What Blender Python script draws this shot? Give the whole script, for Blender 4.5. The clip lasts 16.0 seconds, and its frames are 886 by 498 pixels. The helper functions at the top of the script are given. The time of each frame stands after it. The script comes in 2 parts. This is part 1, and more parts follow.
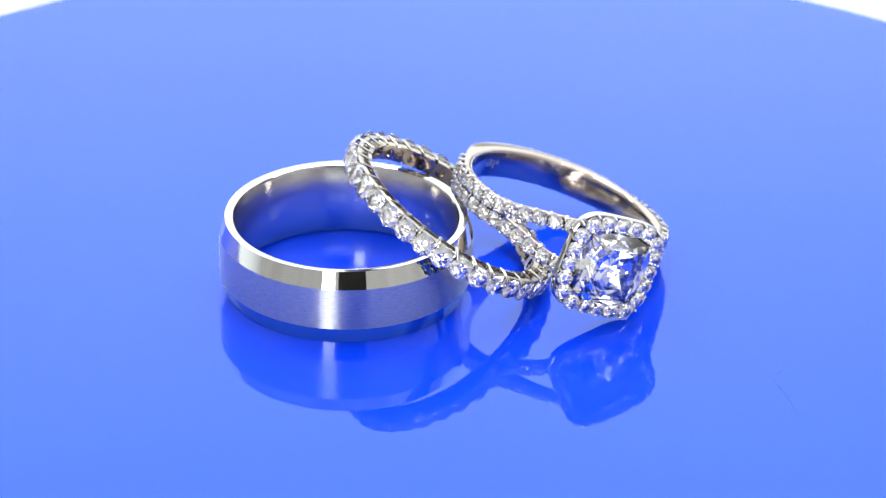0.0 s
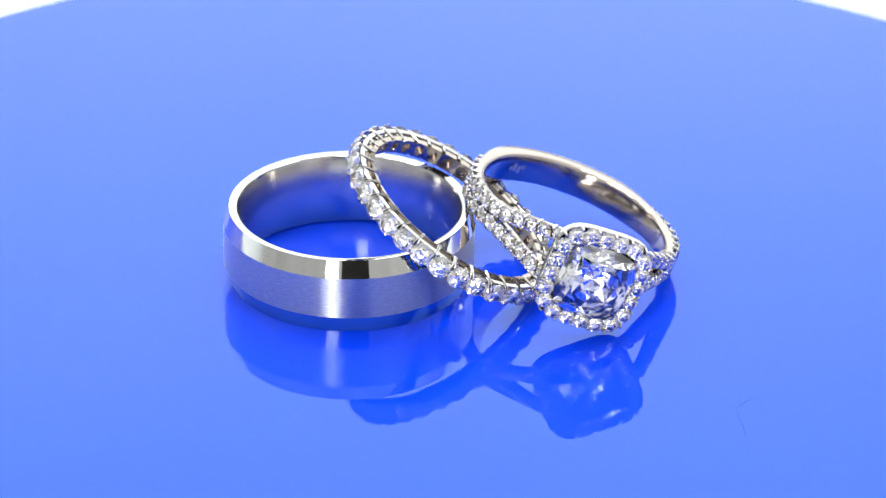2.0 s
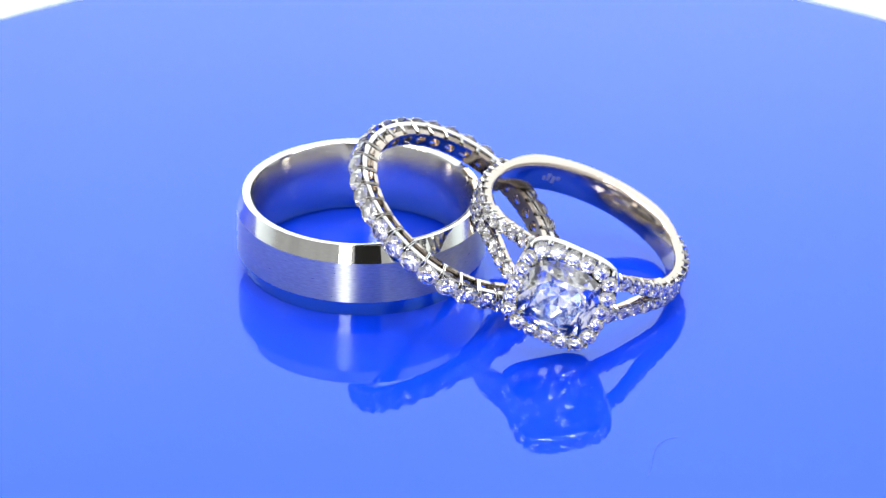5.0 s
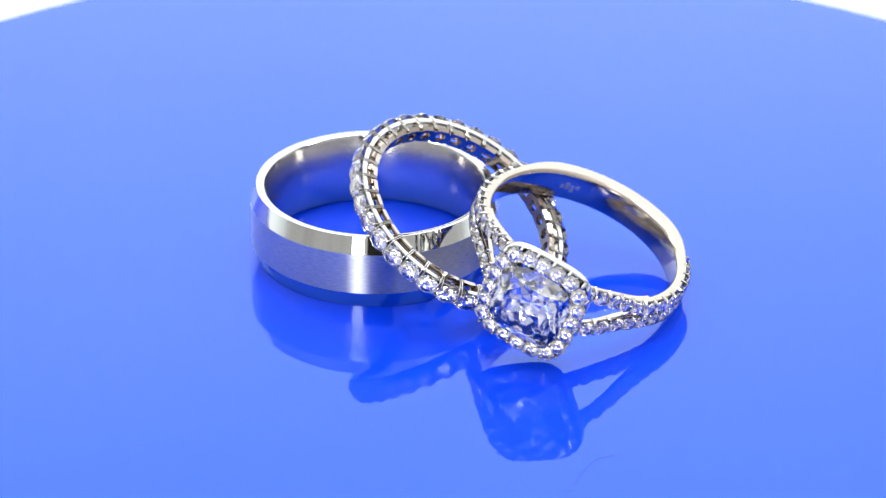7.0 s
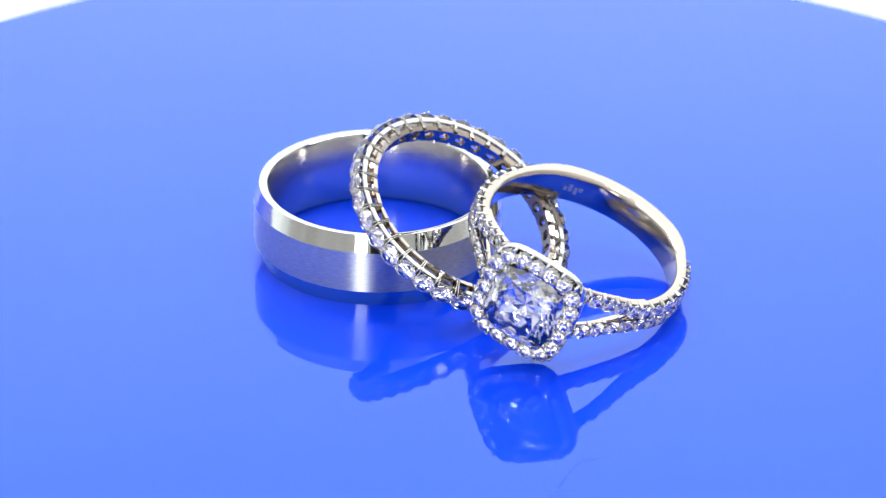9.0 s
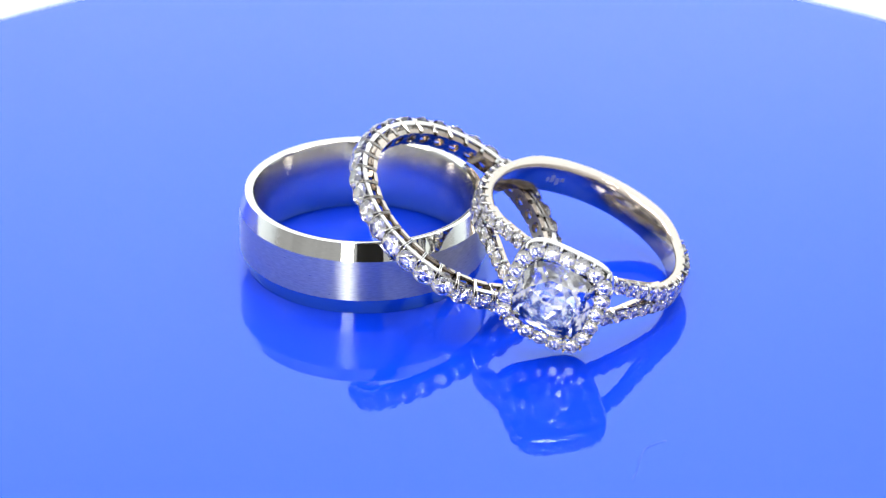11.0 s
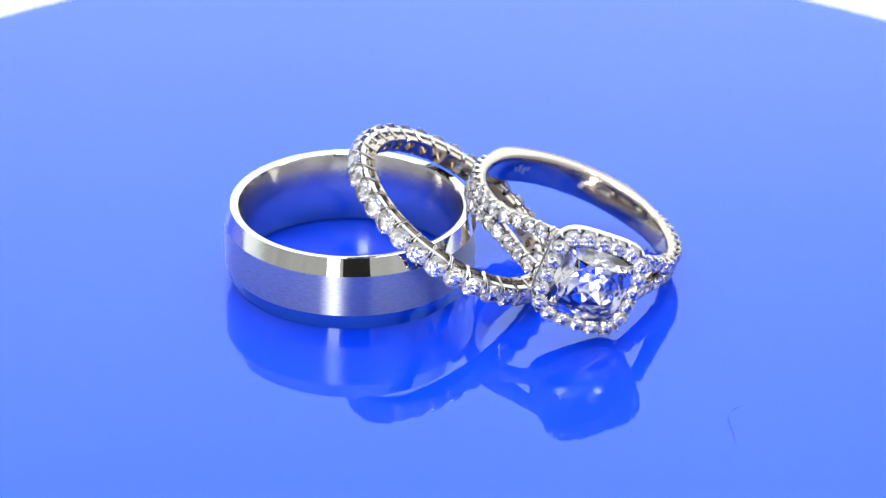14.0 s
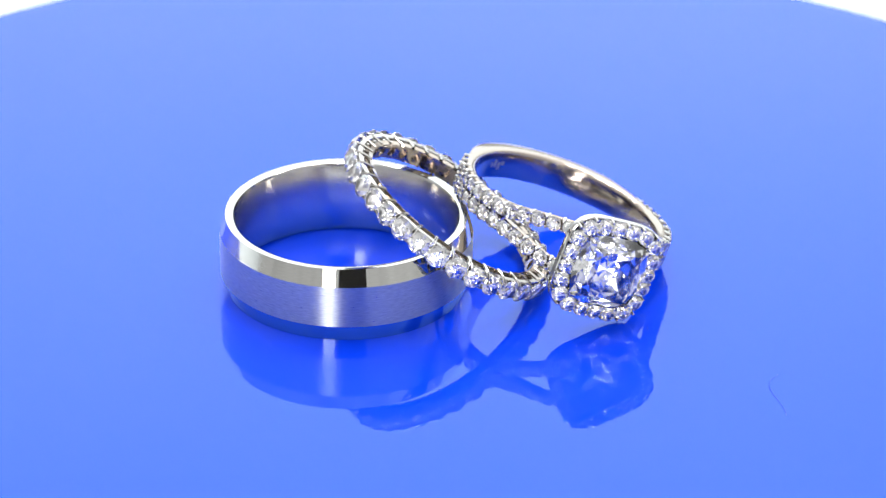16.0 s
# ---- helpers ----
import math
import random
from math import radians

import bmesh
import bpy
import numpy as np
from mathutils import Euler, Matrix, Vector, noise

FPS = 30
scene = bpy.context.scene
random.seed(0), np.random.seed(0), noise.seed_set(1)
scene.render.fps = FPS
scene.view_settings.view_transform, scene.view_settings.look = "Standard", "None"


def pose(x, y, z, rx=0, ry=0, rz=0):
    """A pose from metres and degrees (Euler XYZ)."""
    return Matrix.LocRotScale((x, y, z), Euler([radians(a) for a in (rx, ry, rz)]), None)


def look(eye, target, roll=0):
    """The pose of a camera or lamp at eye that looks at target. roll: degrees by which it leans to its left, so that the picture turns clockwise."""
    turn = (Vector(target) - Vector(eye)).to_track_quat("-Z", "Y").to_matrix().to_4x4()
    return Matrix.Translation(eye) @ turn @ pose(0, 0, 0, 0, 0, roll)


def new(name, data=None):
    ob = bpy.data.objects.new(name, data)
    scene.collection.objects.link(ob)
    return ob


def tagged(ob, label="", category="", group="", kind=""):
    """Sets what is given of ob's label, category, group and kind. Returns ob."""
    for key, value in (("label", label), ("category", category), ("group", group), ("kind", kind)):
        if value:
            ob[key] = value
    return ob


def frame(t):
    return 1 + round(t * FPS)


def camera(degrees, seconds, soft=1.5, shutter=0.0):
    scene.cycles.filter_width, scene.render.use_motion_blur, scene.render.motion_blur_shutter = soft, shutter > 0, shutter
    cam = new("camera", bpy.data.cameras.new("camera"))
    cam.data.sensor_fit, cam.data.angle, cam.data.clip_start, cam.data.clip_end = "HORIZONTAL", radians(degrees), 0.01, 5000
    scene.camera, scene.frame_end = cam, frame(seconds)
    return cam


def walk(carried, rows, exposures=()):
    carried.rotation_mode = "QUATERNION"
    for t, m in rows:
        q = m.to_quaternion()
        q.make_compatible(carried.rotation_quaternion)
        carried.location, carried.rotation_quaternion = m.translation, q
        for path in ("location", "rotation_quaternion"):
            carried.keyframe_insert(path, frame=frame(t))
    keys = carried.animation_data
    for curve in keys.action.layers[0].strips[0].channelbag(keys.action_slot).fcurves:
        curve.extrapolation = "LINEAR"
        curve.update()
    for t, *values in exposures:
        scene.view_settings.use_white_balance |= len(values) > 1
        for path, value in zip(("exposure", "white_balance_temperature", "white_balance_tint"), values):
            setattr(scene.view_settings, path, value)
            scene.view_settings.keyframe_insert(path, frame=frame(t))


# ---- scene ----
MM = 0.001
TURN_RATE = -5.631      # degrees a second, until the table runs back
TURN_BACK = 8.2         # seconds

# ---- camera: it stands still before the turntable ----
cam = camera(18.113, 16.0, soft=1.2)
EYE = Vector((0, -0.21742, 0.11871))
AIM = EYE + Vector((-math.sin(radians(0.397)) * math.cos(radians(27.892)),
                    math.cos(radians(0.397)) * math.cos(radians(27.892)), -math.sin(radians(27.892))))
STAND = look(EYE, AIM, 1.154)
walk(cam, [(0.0, STAND), (16.0, STAND)])
cam.data.dof.use_dof = True
cam.data.dof.focus_distance = 0.240
cam.data.dof.aperture_fstop = 34.0

# ---- light: a white studio tent, a large softbox behind, a strip beside the lens; small bulbs further down ----
world = bpy.data.worlds.new("studio")
scene.world = world
world.use_nodes = True
wn = world.node_tree
wn.nodes["Background"].inputs["Color"].default_value = (0.96, 0.98, 1.0, 1)
tc = wn.nodes.new("ShaderNodeTexCoord")
sx = wn.nodes.new("ShaderNodeSeparateXYZ")
up = wn.nodes.new("ShaderNodeMapRange")      # the white tent grows lighter towards its top
up.interpolation_type = "SMOOTHSTEP"
up.inputs["From Min"].default_value, up.inputs["From Max"].default_value = 0.10, 0.75
up.inputs["To Min"].default_value, up.inputs["To Max"].default_value = 0.56, 1.05
wn.links.new(tc.outputs["Generated"], sx.inputs[0])
wn.links.new(sx.outputs["Z"], up.inputs["Value"])
fold = wn.nodes.new("ShaderNodeTexNoise")      # soft folds of the cloth
fold.inputs["Scale"].default_value, fold.inputs["Detail"].default_value = 3.2, 2.0
amt = wn.nodes.new("ShaderNodeMapRange")
amt.inputs["From Min"].default_value, amt.inputs["From Max"].default_value = 0.3, 0.7
amt.inputs["To Min"].default_value, amt.inputs["To Max"].default_value = 0.80, 1.18
mul = wn.nodes.new("ShaderNodeMath")
mul.operation = "MULTIPLY"
wn.links.new(tc.outputs["Generated"], fold.inputs["Vector"])
wn.links.new(fold.outputs["Fac"], amt.inputs["Value"])
wn.links.new(up.outputs["Result"], mul.inputs[0])
wn.links.new(amt.outputs["Result"], mul.inputs[1])
wn.links.new(mul.outputs[0], wn.nodes["Background"].inputs["Strength"])


def softbox(name, eye, target, width, height, power, colour=(1, 1, 1)):
    lamp = bpy.data.lights.new(name, "AREA")
    lamp.shape, lamp.size, lamp.size_y, lamp.energy, lamp.color = "RECTANGLE", width, height, power, colour
    ob = new(name, lamp)
    ob.matrix_world = look(eye, target)
    return ob


softbox("softbox", (0.07, 0.62, 0.36), (0, 0, 0), 1.5, 0.62, 4.75, (0.86, 0.97, 1.0))
softbox("overhead_softbox", (0.16, 0.10, 0.72), (0, 0, 0), 0.62, 0.62, 0.6, (0.97, 0.99, 1.0))
softbox("strip_light", (-0.060, -0.235, 0.060), (-0.01, 0, 0.004), 0.044, 0.13, 0.19, (1.0, 0.98, 0.95))


# ---- materials ----
def mat(name, colour, rough, metal=0.0, **more):
    m = bpy.data.materials.new(name)
    m.use_nodes = True
    b = m.node_tree.nodes["Principled BSDF"]
    b.inputs["Base Color"].default_value = (*colour, 1)
    b.inputs["Roughness"].default_value = rough
    b.inputs["Metallic"].default_value = metal
    for k, v in more.items():
        b.inputs[k.replace("_", " ")].default_value = v
    return m


def wear(m, scale, low, high, bump=0.0, stretch=(1, 1, 1), detail=4.0):
    """Noise in the object's space on roughness, and as fine relief."""
    t = m.node_tree
    b = t.nodes["Principled BSDF"]
    co = t.nodes.new("ShaderNodeTexCoord")
    mp = t.nodes.new("ShaderNodeMapping")
    mp.inputs["Scale"].default_value = stretch
    no = t.nodes.new("ShaderNodeTexNoise")
    no.inputs["Scale"].default_value, no.inputs["Detail"].default_value = scale, detail
    rg = t.nodes.new("ShaderNodeMapRange")
    rg.inputs["To Min"].default_value, rg.inputs["To Max"].default_value = low, high
    t.links.new(co.outputs["Object"], mp.inputs["Vector"])
    t.links.new(mp.outputs["Vector"], no.inputs["Vector"])
    t.links.new(no.outputs["Fac"], rg.inputs["Value"])
    t.links.new(rg.outputs["Result"], b.inputs["Roughness"])
    if bump:
        bp = t.nodes.new("ShaderNodeBump")
        bp.inputs["Strength"].default_value, bp.inputs["Distance"].default_value = bump, 0.00002
        t.links.new(no.outputs["Fac"], bp.inputs["Height"])
        t.links.new(bp.outputs["Normal"], b.inputs["Normal"])
    return m


def brushed(name, colour, rough, aniso, low=0.84, high=1.15, relief=0.7):
    """Metal brushed round the local z axis."""
    m = mat(name, colour, rough, 1.0, Anisotropic=aniso, Anisotropic_Rotation=0.25)
    t = m.node_tree
    b = t.nodes["Principled BSDF"]
    tg = t.nodes.new("ShaderNodeTangent")
    tg.direction_type, tg.axis = "RADIAL", "Z"
    t.links.new(tg.outputs["Tangent"], b.inputs["Tangent"])
    co = t.nodes.new("ShaderNodeTexCoord")
    sp = t.nodes.new("ShaderNodeSeparateXYZ")
    at = t.nodes.new("ShaderNodeMath")
    at.operation = "ARCTAN2"
    cb = t.nodes.new("ShaderNodeCombineXYZ")
    mu = t.nodes.new("ShaderNodeMath")
    mu.operation, mu.inputs[1].default_value = "MULTIPLY", 17.0
    mz = t.nodes.new("ShaderNodeMath")
    mz.operation, mz.inputs[1].default_value = "MULTIPLY", 9000.0
    no = t.nodes.new("ShaderNodeTexNoise")
    no.inputs["Scale"].default_value, no.inputs["Detail"].default_value = 1.0, 3.0
    bp = t.nodes.new("ShaderNodeBump")
    bp.inputs["Strength"].default_value, bp.inputs["Distance"].default_value = relief, 0.000012
    rg = t.nodes.new("ShaderNodeMapRange")
    rg.inputs["To Min"].default_value, rg.inputs["To Max"].default_value = rough * 0.6, rough * 1.4
    t.links.new(co.outputs["Object"], sp.inputs[0])
    t.links.new(sp.outputs["Y"], at.inputs[0])
    t.links.new(sp.outputs["X"], at.inputs[1])
    t.links.new(at.outputs[0], mu.inputs[0])
    t.links.new(sp.outputs["Z"], mz.inputs[0])
    t.links.new(mu.outputs[0], cb.inputs["X"])
    t.links.new(mz.outputs[0], cb.inputs["Z"])
    t.links.new(cb.outputs[0], no.inputs["Vector"])
    t.links.new(no.outputs["Fac"], bp.inputs["Height"])
    t.links.new(no.outputs["Fac"], rg.inputs["Value"])
    t.links.new(rg.outputs["Result"], b.inputs["Roughness"])
    t.links.new(bp.outputs["Normal"], b.inputs["Normal"])
    grain = t.nodes.new("ShaderNodeValToRGB")
    grain.color_ramp.elements[0].position, grain.color_ramp.elements[1].position = 0.30, 0.72
    grain.color_ramp.elements[0].color = (*(low * c for c in colour), 1)
    grain.color_ramp.elements[1].color = (*(high * c for c in colour), 1)
    t.links.new(no.outputs["Fac"], grain.inputs["Fac"])
    t.links.new(grain.outputs["Color"], b.inputs["Base Color"])
    return m


ACRYLIC = wear(mat("blue_acrylic", (0.003, 0.054, 0.92), 0.02, IOR=1.46, Specular_Tint=(0.36, 0.90, 1.0, 1.0)), 60.0, 0.0, 0.03)
WHITE = wear(mat("white_paper", (0.80, 0.86, 0.90), 0.7), 25.0, 0.6, 0.8)
POLISHED = wear(mat("polished_white_gold", (0.59, 0.58, 0.555), 0.06, 1.0), 900.0, 0.03, 0.10)
GOLD = wear(mat("white_gold", (0.57, 0.55, 0.52), 0.12, 1.0), 1500.0, 0.06, 0.20)
SATIN = brushed("satin_white_gold", (0.56, 0.57, 0.505), 0.33, 0.94, 0.84, 1.16, 0.5)
SLEEVE = brushed("fine_satin_white_gold", (0.72, 0.69, 0.64), 0.18, 0.85, 0.95, 1.05, 0.25)
DIAMOND = mat("diamond", (0.97, 0.945, 0.92), 0.02, IOR=2.42, Transmission_Weight=1.0)
LARGE_DIAMOND = mat("large_diamond", (0.96, 0.965, 0.955), 0.065, IOR=2.42, Transmission_Weight=1.0)
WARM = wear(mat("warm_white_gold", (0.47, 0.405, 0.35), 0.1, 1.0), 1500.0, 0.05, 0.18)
TURNED = brushed("turned_white_gold", (0.70, 0.69, 0.65), 0.05, 0.4, 0.97, 1.03, 0.12)
ENGRAVED = mat("engraved_gold", (0.54, 0.52, 0.48), 0.55, 1.0)
BLACK = wear(mat("black_cloth", (0.012, 0.011, 0.010), 0.8, Specular_IOR_Level=0.1), 300.0, 0.7, 0.9)
BULB = mat("led_bulb", (0.9, 0.9, 0.9), 0.4, Emission_Color=(1.0, 0.97, 0.93, 1.0), Emission_Strength=32.0)
FIBRE = mat("grey_fibre", (0.05, 0.10, 0.60), 0.6)


# ---- mesh helpers: all lengths below are in millimetres ----
def part(name, bm, material, parent=None, label="", smooth=False, data=None):
    if data is None:
        data = bpy.data.meshes.new(name)
        for v in bm.verts:
            v.co *= MM
        bmesh.ops.recalc_face_normals(bm, faces=bm.faces)
        bm.to_mesh(data)
        bm.free()
        data.materials.append(material)
        if smooth is not None:
            data.shade_smooth()
            data.set_sharp_from_angle(angle=radians(32))
    ob = new(name, data)
    if parent:
        ob.parent = parent
    return tagged(ob, label)


def at_mm(m):
    """The same pose with its place given in millimetres."""
    m = m.copy()
    m.translation *= MM
    return m


def frame_of(origin, x, y, z):
    m = Matrix((x, y, z)).transposed().to_4x4()
    m.translation = origin
    return m


def lathe(profile, steps=192, closed=False):
    """Turns a profile of (radius, height) round the z axis."""
    bm = bmesh.new()
    rings = []
    for i in range(steps):
        a = 2 * math.pi * i / steps
        rings.append([bm.verts.new((r * math.cos(a), r * math.sin(a), z)) for r, z in profile])
    n = len(profile)
    for i in range(steps):
        p, q = rings[i], rings[(i + 1) % steps]
        for j in range(n if closed else n - 1):
            k = (j + 1) % n
            bm.faces.new((p[j], q[j], q[k], p[k]))
    return bm


def sweep(sections):
    """Joins closed sections of equal count into a tube with capped ends."""
    bm = bmesh.new()
    rows = [[bm.verts.new(p) for p in s] for s in sections]
    n = len(rows[0])
    for p, q in zip(rows, rows[1:]):
        for j in range(n):
            bm.faces.new((p[j], q[j], q[(j + 1) % n], p[(j + 1) % n]))
    bm.faces.new(rows[0][::-1])
    bm.faces.new(rows[-1])
    return bm


def rounded(w0, w1, h0, h1, c):
    """A rectangle with cut corners: pairs from (w0, h0) to (w1, h1)."""
    return [(w0 + c, h0), (w1 - c, h0), (w1, h0 + c), (w1, h1 - c), (w1 - c, h1), (w0 + c, h1), (w0, h1 - c), (w0, h0 + c)]


def channel(half, low, wall, floor, c):
    """The section of a band with cut inner corners and a channel for stones along its outside."""
    side = []
    for k in range(5):
        a = math.pi / 2 * k / 4
        side.append((half - c + c * math.sin(a), low + 1.6 * c * (1 - math.cos(a))))
    for k in range(4):
        a = math.pi / 2 * k / 3
        side.append((half - 0.13 + 0.13 * math.cos(a), wall - 0.13 + 0.13 * math.sin(a)))
    side.append((half - 0.20, floor))
    return side + [(-z, r) for z, r in reversed(side)]


def brilliant(d):
    """A round brilliant of girdle diameter d, table up, girdle at z 0."""
    bm = bmesh.new()
    r = d / 2

    def ring(n, rad, z, off):
        return [bm.verts.new((rad * math.cos(2 * math.pi * (i + off) / n), rad * math.sin(2 * math.pi * (i + off) / n), z)) for i in range(n)]
    table, star = ring(8, 0.56 * r, 0.32 * r, 0.5), ring(8, 0.78 * r, 0.20 * r, 0.0)
    top, low = ring(16, r, 0.02 * r, 0.0), ring(16, r, -0.03 * r, 0.0)
    mid = ring(8, 0.22 * r, -0.76 * r, 0.5)
    culet = bm.verts.new((0, 0, -0.97 * r))
    bm.faces.new(table)
    for i in range(8):
        j = (i + 1) % 8
        bm.faces.new((table[i], star[i], table[i - 1]))
        bm.faces.new((star[i], top[2 * i], top[2 * i + 1]))
        bm.faces.new((star[j], top[2 * i + 1], top[(2 * i + 2) % 16]))
        bm.faces.new((star[i], top[2 * i + 1], star[j], table[i]))
        bm.faces.new((low[2 * i], low[2 * i + 1], mid[i]))
        bm.faces.new((low[2 * i + 1], low[(2 * i + 2) % 16], mid[i]))
        bm.faces.new((mid[i], low[(2 * i + 2) % 16], mid[j], culet))
    for i in range(16):
        j = (i + 1) % 16
        bm.faces.new((top[i], low[i], low[j], top[j]))
    return bm


def cushion(a, b):
    """A square-cut stone with rounded corners, half sides a and b, table up, many small pavilion facets."""
    bm = bmesh.new()

    def outline(k, n, z, off, power):
        out = []
        for i in range(n):
            t = 2 * math.pi * (i + off) / n
            c, s = math.cos(t), math.sin(t)
            q = (abs(c) ** power + abs(s) ** power) ** (-1 / power)
            out.append(bm.verts.new((a * k * q * c, b * k * q * s, z)))
        return out
    table, star = outline(0.66, 8, 0.95, 0.5, 3.8), outline(0.83, 8, 0.62, 0.0, 3.8)
    top, low = outline(1.0, 16, 0.06, 0.0, 4.2), outline(1.0, 16, -0.06, 0.0, 4.2)
    mid = outline(0.60, 8, -1.40, 0.0, 3.2)
    inner = outline(0.30, 8, -2.26, 0.5, 2.6)
    culet = bm.verts.new((0, 0, -3.20))
    bm.faces.new(table)
    for i in range(8):
        j = (i + 1) % 8
        e = (2 * i + 2) % 16
        bm.faces.new((table[i], star[i], table[i - 1]))
        bm.faces.new((star[i], top[2 * i], top[2 * i + 1]))
        bm.faces.new((star[j], top[2 * i + 1], top[e]))
        bm.faces.new((star[i], top[2 * i + 1], table[i]))
        bm.faces.new((table[i], top[2 * i + 1], star[j]))
        bm.faces.new((low[2 * i], low[2 * i + 1], mid[i]))
        bm.faces.new((low[2 * i + 1], low[e], mid[j]))
        bm.faces.new((mid[i], low[2 * i + 1], mid[j]))
        bm.faces.new((mid[i], mid[j], inner[i]))
        bm.faces.new((inner[i], mid[j], inner[j]))
        bm.faces.new((inner[i], inner[j], culet))
    for i in range(16):
        j = (i + 1) % 16
        bm.faces.new((top[i], low[i], low[j], top[j]))
    return bm


def claw(length, r0, r1, bend=0.0):
    """A tapered post along z with a domed tip; bend leans the tip towards x."""
    rows = []
    n = 8
    levels = [(0, r0), (0.55, (r0 + r1) / 2), (0.85, r1), (0.95, r1 * 0.8), (1.0, r1 * 0.4)]
    for f, r in levels:
        x = bend * f * f
        rows.append([(x + r * math.cos(2 * math.pi * i / n), r * math.sin(2 * math.pi * i / n), f * length) for i in range(n)])
    return sweep(rows)


def fork(length, width, deep, spread, bend):
    """A flat bar along z that splits into two round tips, which spread along y and lean towards x."""
    bm = bmesh.new()
    for s in (1, -1):
        rows = []
        for f, half, r in ((0.0, width / 4, deep), (0.5, width / 4, deep), (0.78, width / 4.4, deep * 0.95), (0.92, width / 5, deep * 0.9), (0.985, width / 7, deep * 0.6), (1.0, width / 20, deep * 0.2)):
            x = bend * max(0.0, f - 0.5) ** 2 * 4
            y = s * (width * 0.23 + spread * max(0.0, f - 0.4) / 0.6)
            rows.append([bm.verts.new((x + r * math.cos(math.pi * i / 4), y + half * math.sin(math.pi * i / 4), f * length)) for i in range(8)])
        for p, q in zip(rows, rows[1:]):
            for i in range(8):
                bm.faces.new((p[i], p[(i + 1) % 8], q[(i + 1) % 8], q[i]))
        bm.faces.new(rows[-1])
    return bm


# ---- the turntable and what lies under it ----
def make_ground():
    bm = bmesh.new()
    s = 60000
    bm.faces.new([bm.verts.new(p) for p in ((-s, -s, -6), (s, -s, -6), (s, s, -6), (-s, s, -6))])
    ob = part("ground", bm, WHITE)
    return tagged(ob, "plain white paper sweep under the turntable", "backdrop", kind="structure")


def make_turntable():
    thing = tagged(new("turntable"), "round glossy blue acrylic turntable plate", "turntable")
    bm = lathe([(0.0001, 0), (75.68, 0), (75.98, -0.12), (76.13, -0.5), (76.13, -5.5), (75.78, -6), (0.0001, -6)], 256)
    part("plate", bm, ACRYLIC, thing, "", None)
    return thing


def make_fibre():
    pts = [Vector(p) for p in ((27.67, -13.4, 0.06), (27.0, -14.3, 0.06), (26.75, -15.4, 0.06), (27.0, -16.6, 0.07), (27.5, -17.9, 0.08), (27.85, -19.0, 0.07), (28.04, -20.0, 0.06))]
    rows = []
    for i, p in enumerate(pts):
        d = (pts[min(i + 1, len(pts) - 1)] - pts[max(i - 1, 0)]).normalized()
        side = Vector((-d.y, d.x, 0))
        rows.append([p + 0.015 * (math.cos(a) * side + math.sin(a) * Vector((0, 0, 1))) for a in (0.0, 1.257, 2.513, 3.77, 5.027)])
    ob = part("fibre", sweep(rows), FIBRE, smooth=True)
    return tagged(ob, "thin faint curved grey fibre lying on the blue plate", "fibre")


# ---- the plain wedding band ----
def make_band():
    R, cut, drop, H, inner = 11.2, 0.513, 1.526, 6.863, 9.9
    thing = tagged(new("wedding_band"), "brushed white gold wedding band lying flat on the blue plate", "ring", "wedding rings")
    part("brushed_face", lathe([(R, drop), (R + 0.01, H / 2), (R, H - drop)]), SATIN, thing, "brushed satin white gold", True)
    for up in (1, 0):
        z = (lambda h: H - h) if up else (lambda h: h)
        part("bevel", lathe([(R, z(drop)), (R - cut, z(0.0))]), TURNED, thing, "polished bevel", False)
        part("rim", lathe([(R - cut, z(0.0)), (R - cut - 0.25, z(0.0)), (inner + 0.22, z(0.02)), (inner + 0.08, z(0.10)), (inner, z(0.30))], 192), POLISHED, thing, "narrow polished rim", True)
    part("inner_sleeve", lathe([(inner - 0.46 * (1 - ((z - H / 2) / (H / 2 - 0.3)) ** 2), z) for z in (0.3 + (H - 0.6) * k / 12 for k in range(13))]), SLEEVE, thing, "smooth satin inside", True)
    return thing


def pierced(count, r0, r1, h, hole):
    """A band of inner and outer radius r0, r1 and half width h, with a round hole under each stone."""
    bm = bmesh.new()
    half = math.pi / count
    n = 16

    def spot(a, r, z):
        return bm.verts.new((r * math.cos(a), r * math.sin(a), z))
    for i in range(count):
        mid = 2 * half * i
        rings = {}
        for key, r in (("in", r0), ("out", r1)):
            border, circle = [], []
            for k in range(n):
                t = 2 * math.pi * (k + 0.5) / n
                c, s = math.cos(t), math.sin(t)
                q = 1 / max(abs(c), abs(s))
                z = h * q * s
                trim = 0.10 if key == "in" and abs(z) > h * 0.99 else 0.0
                border.append(spot(mid + half * q * c, r, z - math.copysign(trim, z)))
                circle.append(spot(mid + hole * c / r, r, hole * s))
            rings[key] = (border, circle)
        for k in range(n):
            j = (k + 1) % n
            (bi, ci), (bo, co) = rings["in"], rings["out"]
            bm.faces.new((bi[k], bi[j], ci[j], ci[k]))
            bm.faces.new((bo[k], bo[j], co[j], co[k]))
            bm.faces.new((ci[k], ci[j], co[j], co[k]))
            if abs(math.sin(2 * math.pi * (k + 1) / n)) > 0.7:
                bm.faces.new((bi[k], bi[j], bo[j], bo[k]))
    bmesh.ops.remove_doubles(bm, verts=bm.verts, dist=0.002)
    return bm


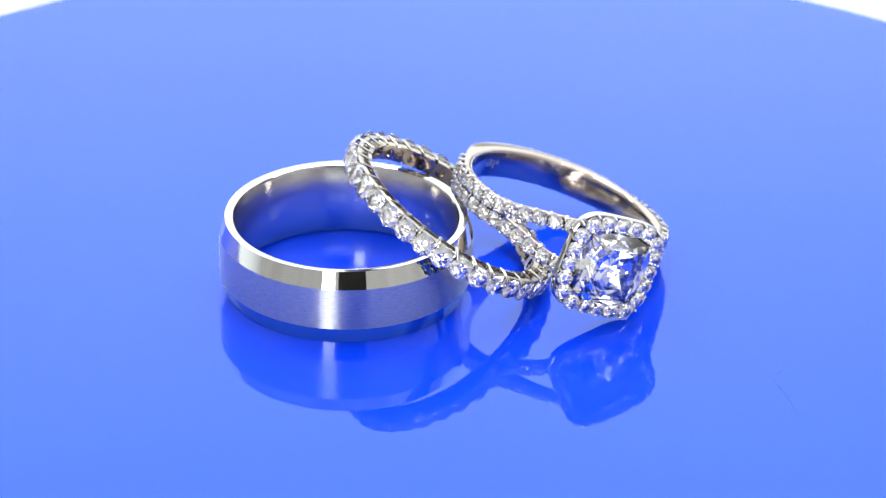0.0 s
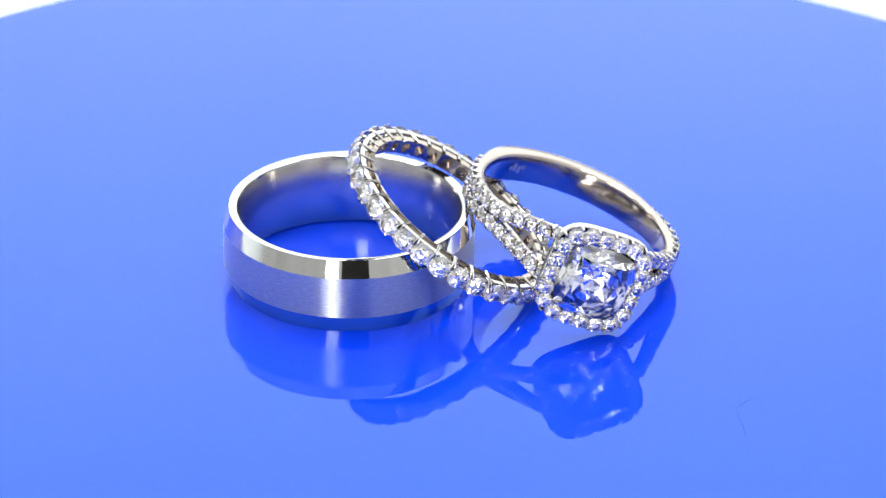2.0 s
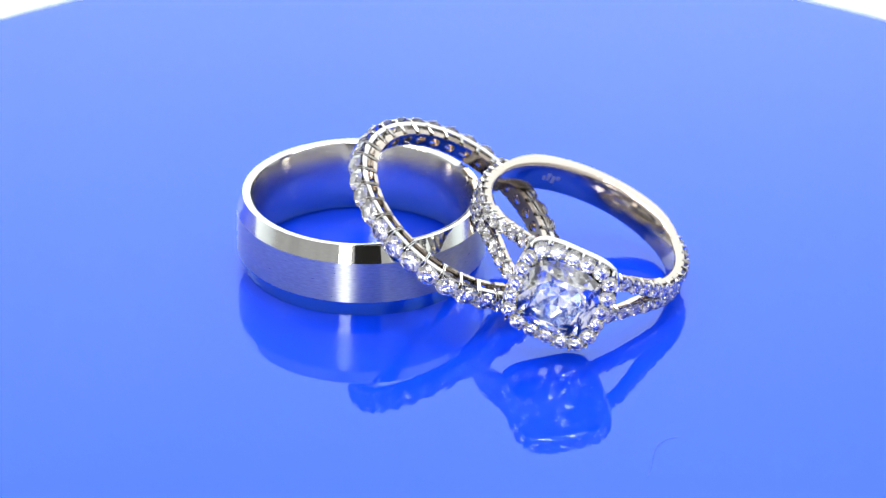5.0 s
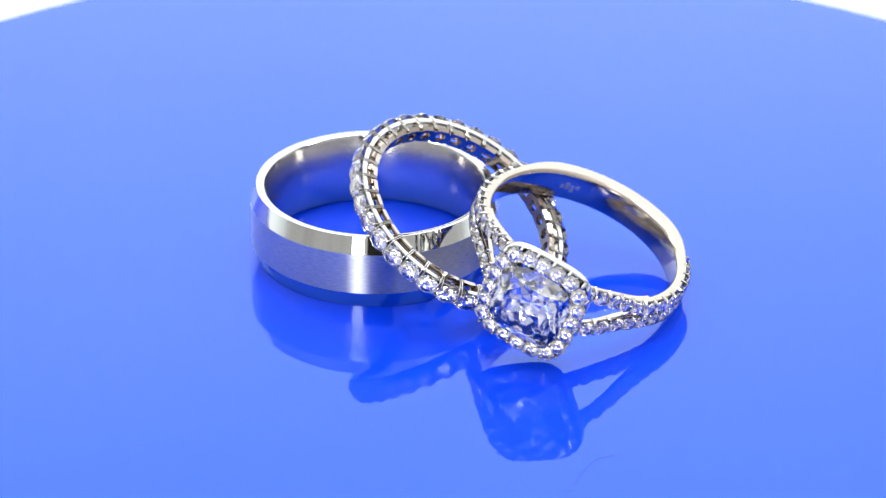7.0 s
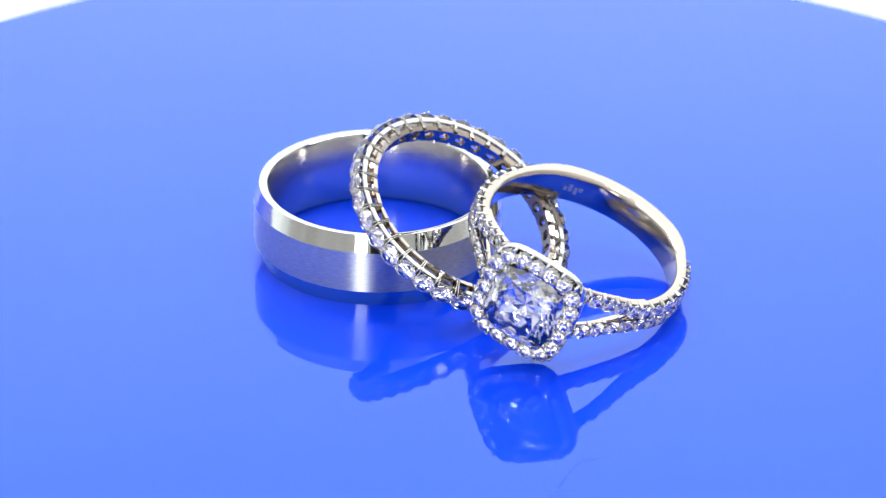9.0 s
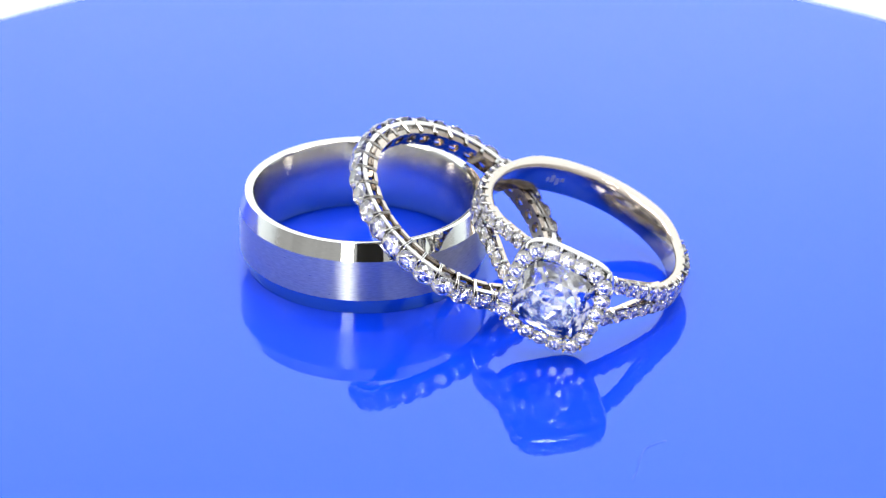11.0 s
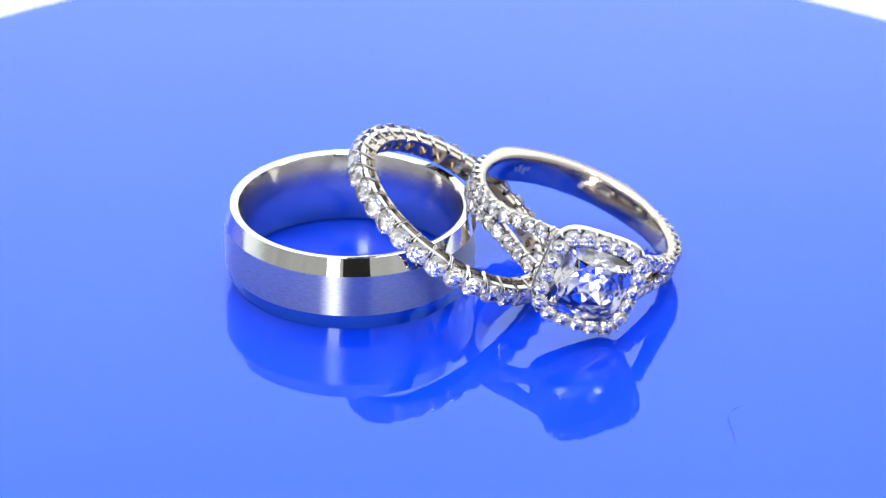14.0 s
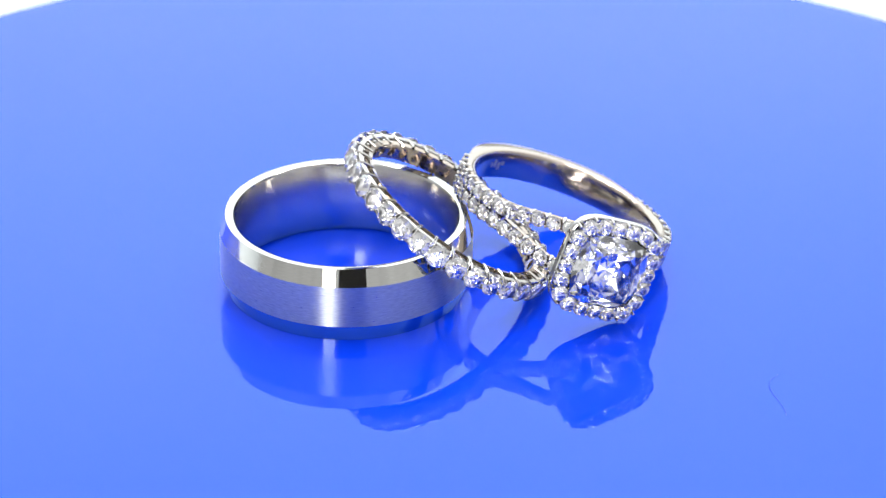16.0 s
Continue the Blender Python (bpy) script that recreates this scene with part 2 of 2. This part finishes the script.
# ---- the eternity ring: stones all round in shared claws ----
def make_eternity():
    count, r_in, wide = 34, 8.65, 1.75
    thing = tagged(new("eternity_ring"), "diamond eternity ring in shared claws leaning on the plain band", "ring", "wedding rings")
    h = wide / 2
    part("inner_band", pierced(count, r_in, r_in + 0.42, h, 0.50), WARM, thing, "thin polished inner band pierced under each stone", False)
    for s in (1, -1):
        part("gallery_rail", lathe(rounded(9.62, 10.12, s * 0.70 - 0.12, s * 0.70 + 0.12, 0.07), 186, True), GOLD, thing)
    # added solid core: blocks the blue plate so the gaps look shaded
    part("gap_core", lathe([(9.10, -0.30), (9.10, 0.30), (9.46, 0.34), (9.50, 0.0), (9.46, -0.34)], 136, True), WARM, thing, "added core that keeps the gaps under the stones dark", False)
    part("seat", lathe([(9.46, 0.34), (10.0, 0.62), (10.02, 0.64), (9.98, 0.70), (9.40, 0.40)], 136, True), GOLD, thing, "sloping seat under the stones", False)
    part("seat", lathe([(9.46, -0.34), (10.0, -0.62), (10.02, -0.64), (9.98, -0.70), (9.40, -0.40)], 136, True), GOLD, thing, "sloping seat under the stones", False)
    gem = claw_mesh = bridge = None
    for i in range(count):
        a = 2 * math.pi * i / count
        rad, tan, up = Vector((math.cos(a), math.sin(a), 0)), Vector((-math.sin(a), math.cos(a), 0)), Vector((0, 0, 1))
        g = part("diamond", brilliant(2.0), DIAMOND, thing, "", None) if gem is None else part("diamond", None, None, thing, data=gem)
        gem = g.data
        g.matrix_basis = at_mm(frame_of(rad * 10.46, tan, up, rad))
        b = a + math.pi / count
        rad, tan = Vector((math.cos(b), math.sin(b), 0)), Vector((-math.sin(b), math.cos(b), 0))
        tie = part("bridge", sweep([[(x, y, z) for x, y in rounded(-0.17, 0.17, -0.62, 0.62, 0.05)] for z in (0.0, 0.75)]), GOLD, thing, "", False) if bridge is None else part("bridge", None, None, thing, data=bridge)
        bridge = tie.data
        tie.matrix_basis = at_mm(frame_of(rad * 9.42, tan, up, rad))
        for s in (1, -1):
            c = part("claw", fork(1.84, 0.31, 0.12, 0.10, 0.32), GOLD, thing, "", True) if claw_mesh is None else part("claw", None, None, thing, data=claw_mesh)
            claw_mesh = c.data
            c.matrix_basis = at_mm(frame_of(rad * 8.82 + up * s * (h - 0.06), -up * s, -tan * s, rad))
    return thing


# ---- the engagement ring ----
def make_engagement():
    r_in = 8.74
    thing = tagged(new("engagement_ring"), "white gold engagement ring with square diamond halo and split shank", "ring", "wedding rings")

    def spot(deg, r, z):
        a = radians(deg)
        return (r * math.cos(a) * (1.0 if math.cos(a) > 0 else 1.03), 0.992 * r * math.sin(a), z)

    def blend(x, x0, x1):
        t = min(1.0, max(0.0, (x - x0) / (x1 - x0)))
        return t * t * (3 - 2 * t)
    # the plain back of the shank
    rows = []
    for k in range(97):
        d = 58 + 244 * k / 96
        away = min(d, 360 - d)
        full = blend(away, 112, 150)
        half = 1.22 + 0.25 * blend(away, 90, 145)
        out = 9.64 + (10.36 - 9.64) * full
        rows.append([spot(d, r, z) for z, r in channel(half, r_in, out, 9.38 + (out + 0.04 - 9.38) * full, 0.34)])
    part("shank", sweep(rows), WARM, thing, "plain polished back", True)
    # four strands of the split, each with its stones

    def offset(d):
        return 0.66 + 1.30 * (1 - blend(d, 12, 62))

    def lift(d):
        return 0.19 * (1 - blend(d, 12, 62))

    def rise(d):
        return 1.35 * (1 - blend(d, 10, 46))
    gem = post = None
    for side in (1, -1):
        for level in (1, -1):
            rows = []
            for k in range(33):
                d = 14 + 48 * k / 32
                o, up = offset(d) * level + lift(d), rise(d)
                rows.append([spot(side * d, r + up, z + o) for z, r in channel(0.57, r_in + 0.42 * (1 - blend(d, 24, 58)), 9.64, 9.36, 0.06)])
            part("strand", sweep(rows), WARM, thing, "polished strand of the split shank", False)
            d = 19.5
            while d < 124:
                o, up = offset(d) * level + lift(d), rise(d)
                o2, up2 = offset(d + 1) * level + lift(d + 1), rise(d + 1)
                z = Vector((math.cos(radians(d)), side * math.sin(radians(d)), 0))
                p = Vector(spot(side * d, 9.98 + up, o))
                q = Vector(spot(side * (d + 1), 9.98 + up2, o2))
                x = (q - p).normalized()
                z = (z - z.dot(x) * x).normalized()
                y = z.cross(x)
                size = 1.0 if d < 80 else 0.86
                g = part("diamond", brilliant(1.42), DIAMOND, thing, "", None) if gem is None else part("diamond", None, None, thing, data=gem)
                gem = g.data
                g.matrix_basis = at_mm(frame_of(p, x, y, z)) @ Matrix.Diagonal((size, size, size, 1))
                step = 1.42 / 10.0 * 57.3
                for s in (1, -1):
                    c = part("claw", claw(0.76, 0.21, 0.15, 0.06), GOLD, thing, "", True) if post is None else part("claw", None, None, thing, data=post)
                    post = c.data
                    m = p + x * 0.71 + y * s * 0.50 - z * 0.62
                    c.matrix_basis = at_mm(frame_of(m, -y * s, z.cross(-y * s), z))
                d += step / math.hypot(1, 0.25 if d < 55 else 0)
    # the stamp inside the shank
    for da, dz, w, hgt in ((0, 0.12, 1.2, 0.34), (3.0, -0.1, 1.1, 0.7), (6.4, 0.1, 1.2, 0.7), (9.4, -0.02, 1.0, 0.4)):
        deg = 203.72 + da
        sec = []
        for e in (-w, w):
            sec.append([spot(deg + e, r, z + dz) for z, r in rounded(-hgt / 2, hgt / 2, r_in - 0.012, r_in + 0.05, 0.01)])
        part("stamp_bar", sweep(sec), ENGRAVED, thing, "unreadable stamped mark")
    # the halo: a rounded square frame with stones, and the large stone in its claws
    rc, ht, hn, drop = 12.58, 3.80, 3.88, -0.11

    def square(t, a, b):
        c, s = math.cos(t), math.sin(t)
        q = (abs(c) ** 4 + abs(s) ** 4) ** (-1 / 4)
        return a * q * c, b * q * s
    rows = []
    # its section: a shallow channel in which the stones sit
    halo_section = [(-0.60, rc - 1.20), (0.50, rc - 1.20), (0.62, rc - 1.08), (0.64, rc - 0.62), (0.60, rc - 0.46), (0.52, rc - 0.40),
                    (0.14, rc - 0.62), (-0.14, rc - 0.62), (-0.56, rc - 0.06), (-0.63, rc - 0.04), (-0.66, rc - 0.14), (-0.64, rc - 1.12)]
    for k in range(80):
        t = 2 * math.pi * k / 80
        y, z = square(t, 1, 1)
        rows.append([(x, y * (ht + w), z * (hn + w) + drop) for w, x in halo_section])
    bm = bmesh.new()
    vs = [[bm.verts.new(p) for p in r] for r in rows]
    for i in range(80):
        p, q = vs[i], vs[(i + 1) % 80]
        for j in range(12):
            bm.faces.new((p[j], q[j], q[(j + 1) % 12], p[(j + 1) % 12]))
    part("halo_frame", bm, POLISHED, thing, "rounded square halo frame", False)
    # evenly spaced places round the halo
    fine = [square(2 * math.pi * k / 2000, ht, hn) for k in range(2001)]
    run = [0.0]
    for p, q in zip(fine, fine[1:]):
        run.append(run[-1] + math.dist(p, q))
    count = 20
    places = []
    k = 0
    for i in range(2 * count):
        want = run[-1] * (i + 0.5) / (2 * count)
        while run[k] < want:
            k += 1
        places.append(fine[k])
    halo_post = None
    for i in range(count):
        y, z = places[2 * i]
        g = part("diamond", brilliant(1.48), DIAMOND, thing, "", None) if i == 0 else part("diamond", None, None, thing, data=halo_gem)
        halo_gem = g.data
        tilt = Vector((1, 0.10 * y / ht, 0.10 * z / hn)).normalized()
        side = tilt.cross(Vector((0, 0.3, 1))).normalized()
        g.matrix_basis = at_mm(frame_of((rc + 0.14, y, z + drop), side, tilt.cross(side), tilt))
        y, z = places[2 * i + 1]
        for w in (0.50, -0.50):
            c = part("claw", claw(0.88, 0.17, 0.13), GOLD, thing, "", True) if halo_post is None else part("claw", None, None, thing, data=halo_post)
            halo_post = c.data
            f = 1 + w / ht
            c.matrix_basis = at_mm(frame_of((rc - 0.55, y * f, z * f + drop), Vector((0, 0, 1)), Vector((0, -1, 0)), Vector((1, 0, 0))))
    # the bowl that holds the large stone, and the posts of its basket
    bm = bmesh.new()
    rings = []
    for k, x in ((0.86, rc - 0.62), (0.80, rc - 1.0), (0.58, rc - 1.75), (0.30, rc - 2.62), (0.34, rc - 2.80), (0.64, rc - 1.92), (0.86, rc - 1.15), (0.90, rc - 0.72)):
        rings.append([bm.verts.new((x, p[0] * k, p[1] * k + drop)) for p in (square(2 * math.pi * i / 48, ht, hn) for i in range(48))])
    for p, q in zip(rings, rings[1:] + rings[:1]):
        for i in range(48):
            bm.faces.new((p[i], q[i], q[(i + 1) % 48], p[(i + 1) % 48]))
    part("setting_bowl", bm, POLISHED, thing, "polished bowl under the large stone", True)
    for y in (-1, 1):
        for z in (-1, 1):
            c = part("basket_post", claw(3.2, 0.32, 0.30), GOLD, thing, "", True)
            base = Vector((9.0, y * 1.3, z * 1.25))
            tip = Vector((rc - 0.4, y * 2.7, z * 2.7 + drop))
            d = (tip - base).normalized()
            s = d.cross(Vector((0, 0, 1))).normalized()
            c.matrix_basis = at_mm(frame_of(base, s, d.cross(s), d))
            c = part("stone_claw", claw(2.3, 0.22, 0.19, 0.55), GOLD, thing, "pointed corner claw", True)
            inward = Vector((0, -y, -z)).normalized()
            xax = Vector((1, 0, 0))
            c.matrix_basis = at_mm(frame_of((rc - 1.1, y * 2.86, z * 2.86 + drop), inward, xax.cross(inward), xax))
    big = part("centre_stone", cushion(3.24, 3.24), LARGE_DIAMOND, thing, "large square cushion-cut diamond", None)
    big.matrix_basis = at_mm(frame_of((rc + 0.38, 0, drop), Vector((0, 1, 0)), Vector((0, 0, 1)), Vector((1, 0, 0))))
    return thing


def make_film_camera():
    """The dark camera on its stand, behind the lens; it shows as a dark bar in the polished metal."""
    thing = tagged(new("film_camera"), "black camera body on a stand before the turntable", "camera")
    bm = bmesh.new()
    bmesh.ops.create_cube(bm, size=1, matrix=Matrix.Translation((28, -290, 112)) @ Matrix.Diagonal((120, 70, 96, 1)))
    bmesh.ops.bevel(bm, geom=bm.edges[:], offset=8, segments=3, affect="EDGES")
    part("body", bm, BLACK, thing)
    bm = bmesh.new()
    bmesh.ops.create_cube(bm, size=1, matrix=Matrix.Translation((28, -285, 29)) @ Matrix.Diagonal((112, 50, 70, 1)))
    bmesh.ops.bevel(bm, geom=bm.edges[:], offset=5, segments=2, affect="EDGES")
    part("stand", bm, BLACK, thing)
    return thing


def make_arc_lamp():
    """An arched bar of small lamps behind and over the plate; they sparkle in the stones."""
    thing = tagged(new("arc_lamp"), "white arched bar lamp with small round bulbs over the turntable", "lamp")
    big, high, count = 215, 345, 7
    rows = []
    for k in range(41):
        a = radians(34 + 100 * k / 40)
        rows.append([(r * math.cos(a), r * math.sin(a), z) for r, z in rounded(big - 20, big + 20, high + 4, high + 14, 2)])
    part("bar", sweep(rows), WHITE, thing)
    for deg in (34, 134):
        a = radians(deg)
        x, y = big * math.cos(a), big * math.sin(a)
        leg = lathe([(0.01, -6), (26, -6), (26, -2), (7, 0), (6, high + 6), (0.01, high + 6)], 20)
        bmesh.ops.translate(leg, verts=leg.verts, vec=(x, y, 0))
        part("leg", leg, WHITE, thing, "", True)
    # a short arm carries four more bulbs over the middle
    arm = sweep([[(x, y, z) for x, z in rounded(-8, 8, high + 4, high + 12, 2)] for y in (-30, big - 18)])
    part("arm", arm, WHITE, thing)
    data = None
    spots = [(big * math.cos(radians(42 + 84 * i / (count - 1))), big * math.sin(radians(42 + 84 * i / (count - 1)))) for i in range(count)]
    for x, y in spots + [(0, -22), (0, 22), (0, 66), (0, 110)]:
        bulb = part("bulb", lathe([(0.01, -13), (8, -11), (14, -5), (16, 0), (16, 4.5), (0.01, 4.5)], 16), BULB, thing, "glowing bulb", True) if data is None else part("bulb", None, None, thing, data=data)
        data = bulb.data
        bulb.matrix_basis = at_mm(Matrix.Translation((x, y, high)))
    return thing


# ---- build ----
make_ground()
make_film_camera()
make_arc_lamp()
turntable = make_turntable()
fibre = make_fibre()
band = make_band()
eternity = make_eternity()
engagement = make_engagement()


def lying(centre, nx, ny, about):
    """The pose of a ring on the plate: its centre, the slant of its axis, and its turn about that axis."""
    n = Vector((nx, ny, 1)).normalized()
    u = Vector((0, 1, 0)).cross(n).normalized()
    return at_mm(frame_of(centre, u, n.cross(u), n)) @ pose(0, 0, 0, 0, 0, about)


def motions():
    """The plate turns one way, then back, and carries what lies on it."""
    times = [0.5 * k for k in range(17)] + [8.1, 8.2, 8.3] + [8.5 + 0.5 * k for k in range(16)]
    for thing, base in ((turntable, at_mm(pose(0.25, 2.0, 0))), (fibre, pose(0, 0, 0)),
                        (band, at_mm(pose(-10.077, 0, 0.02))),
                        (eternity, lying((-1.056, 1.188, 6.478), 0.645, 0.088, -0.44)),
                        (engagement, lying((8.94, 5.75, 5.09), 0.335, 0.153, 286.88))):
        walk(thing, [(t, pose(0, 0, 0, 0, 0, TURN_RATE * min(t, 2 * TURN_BACK - t)) @ base) for t in times])


motions()
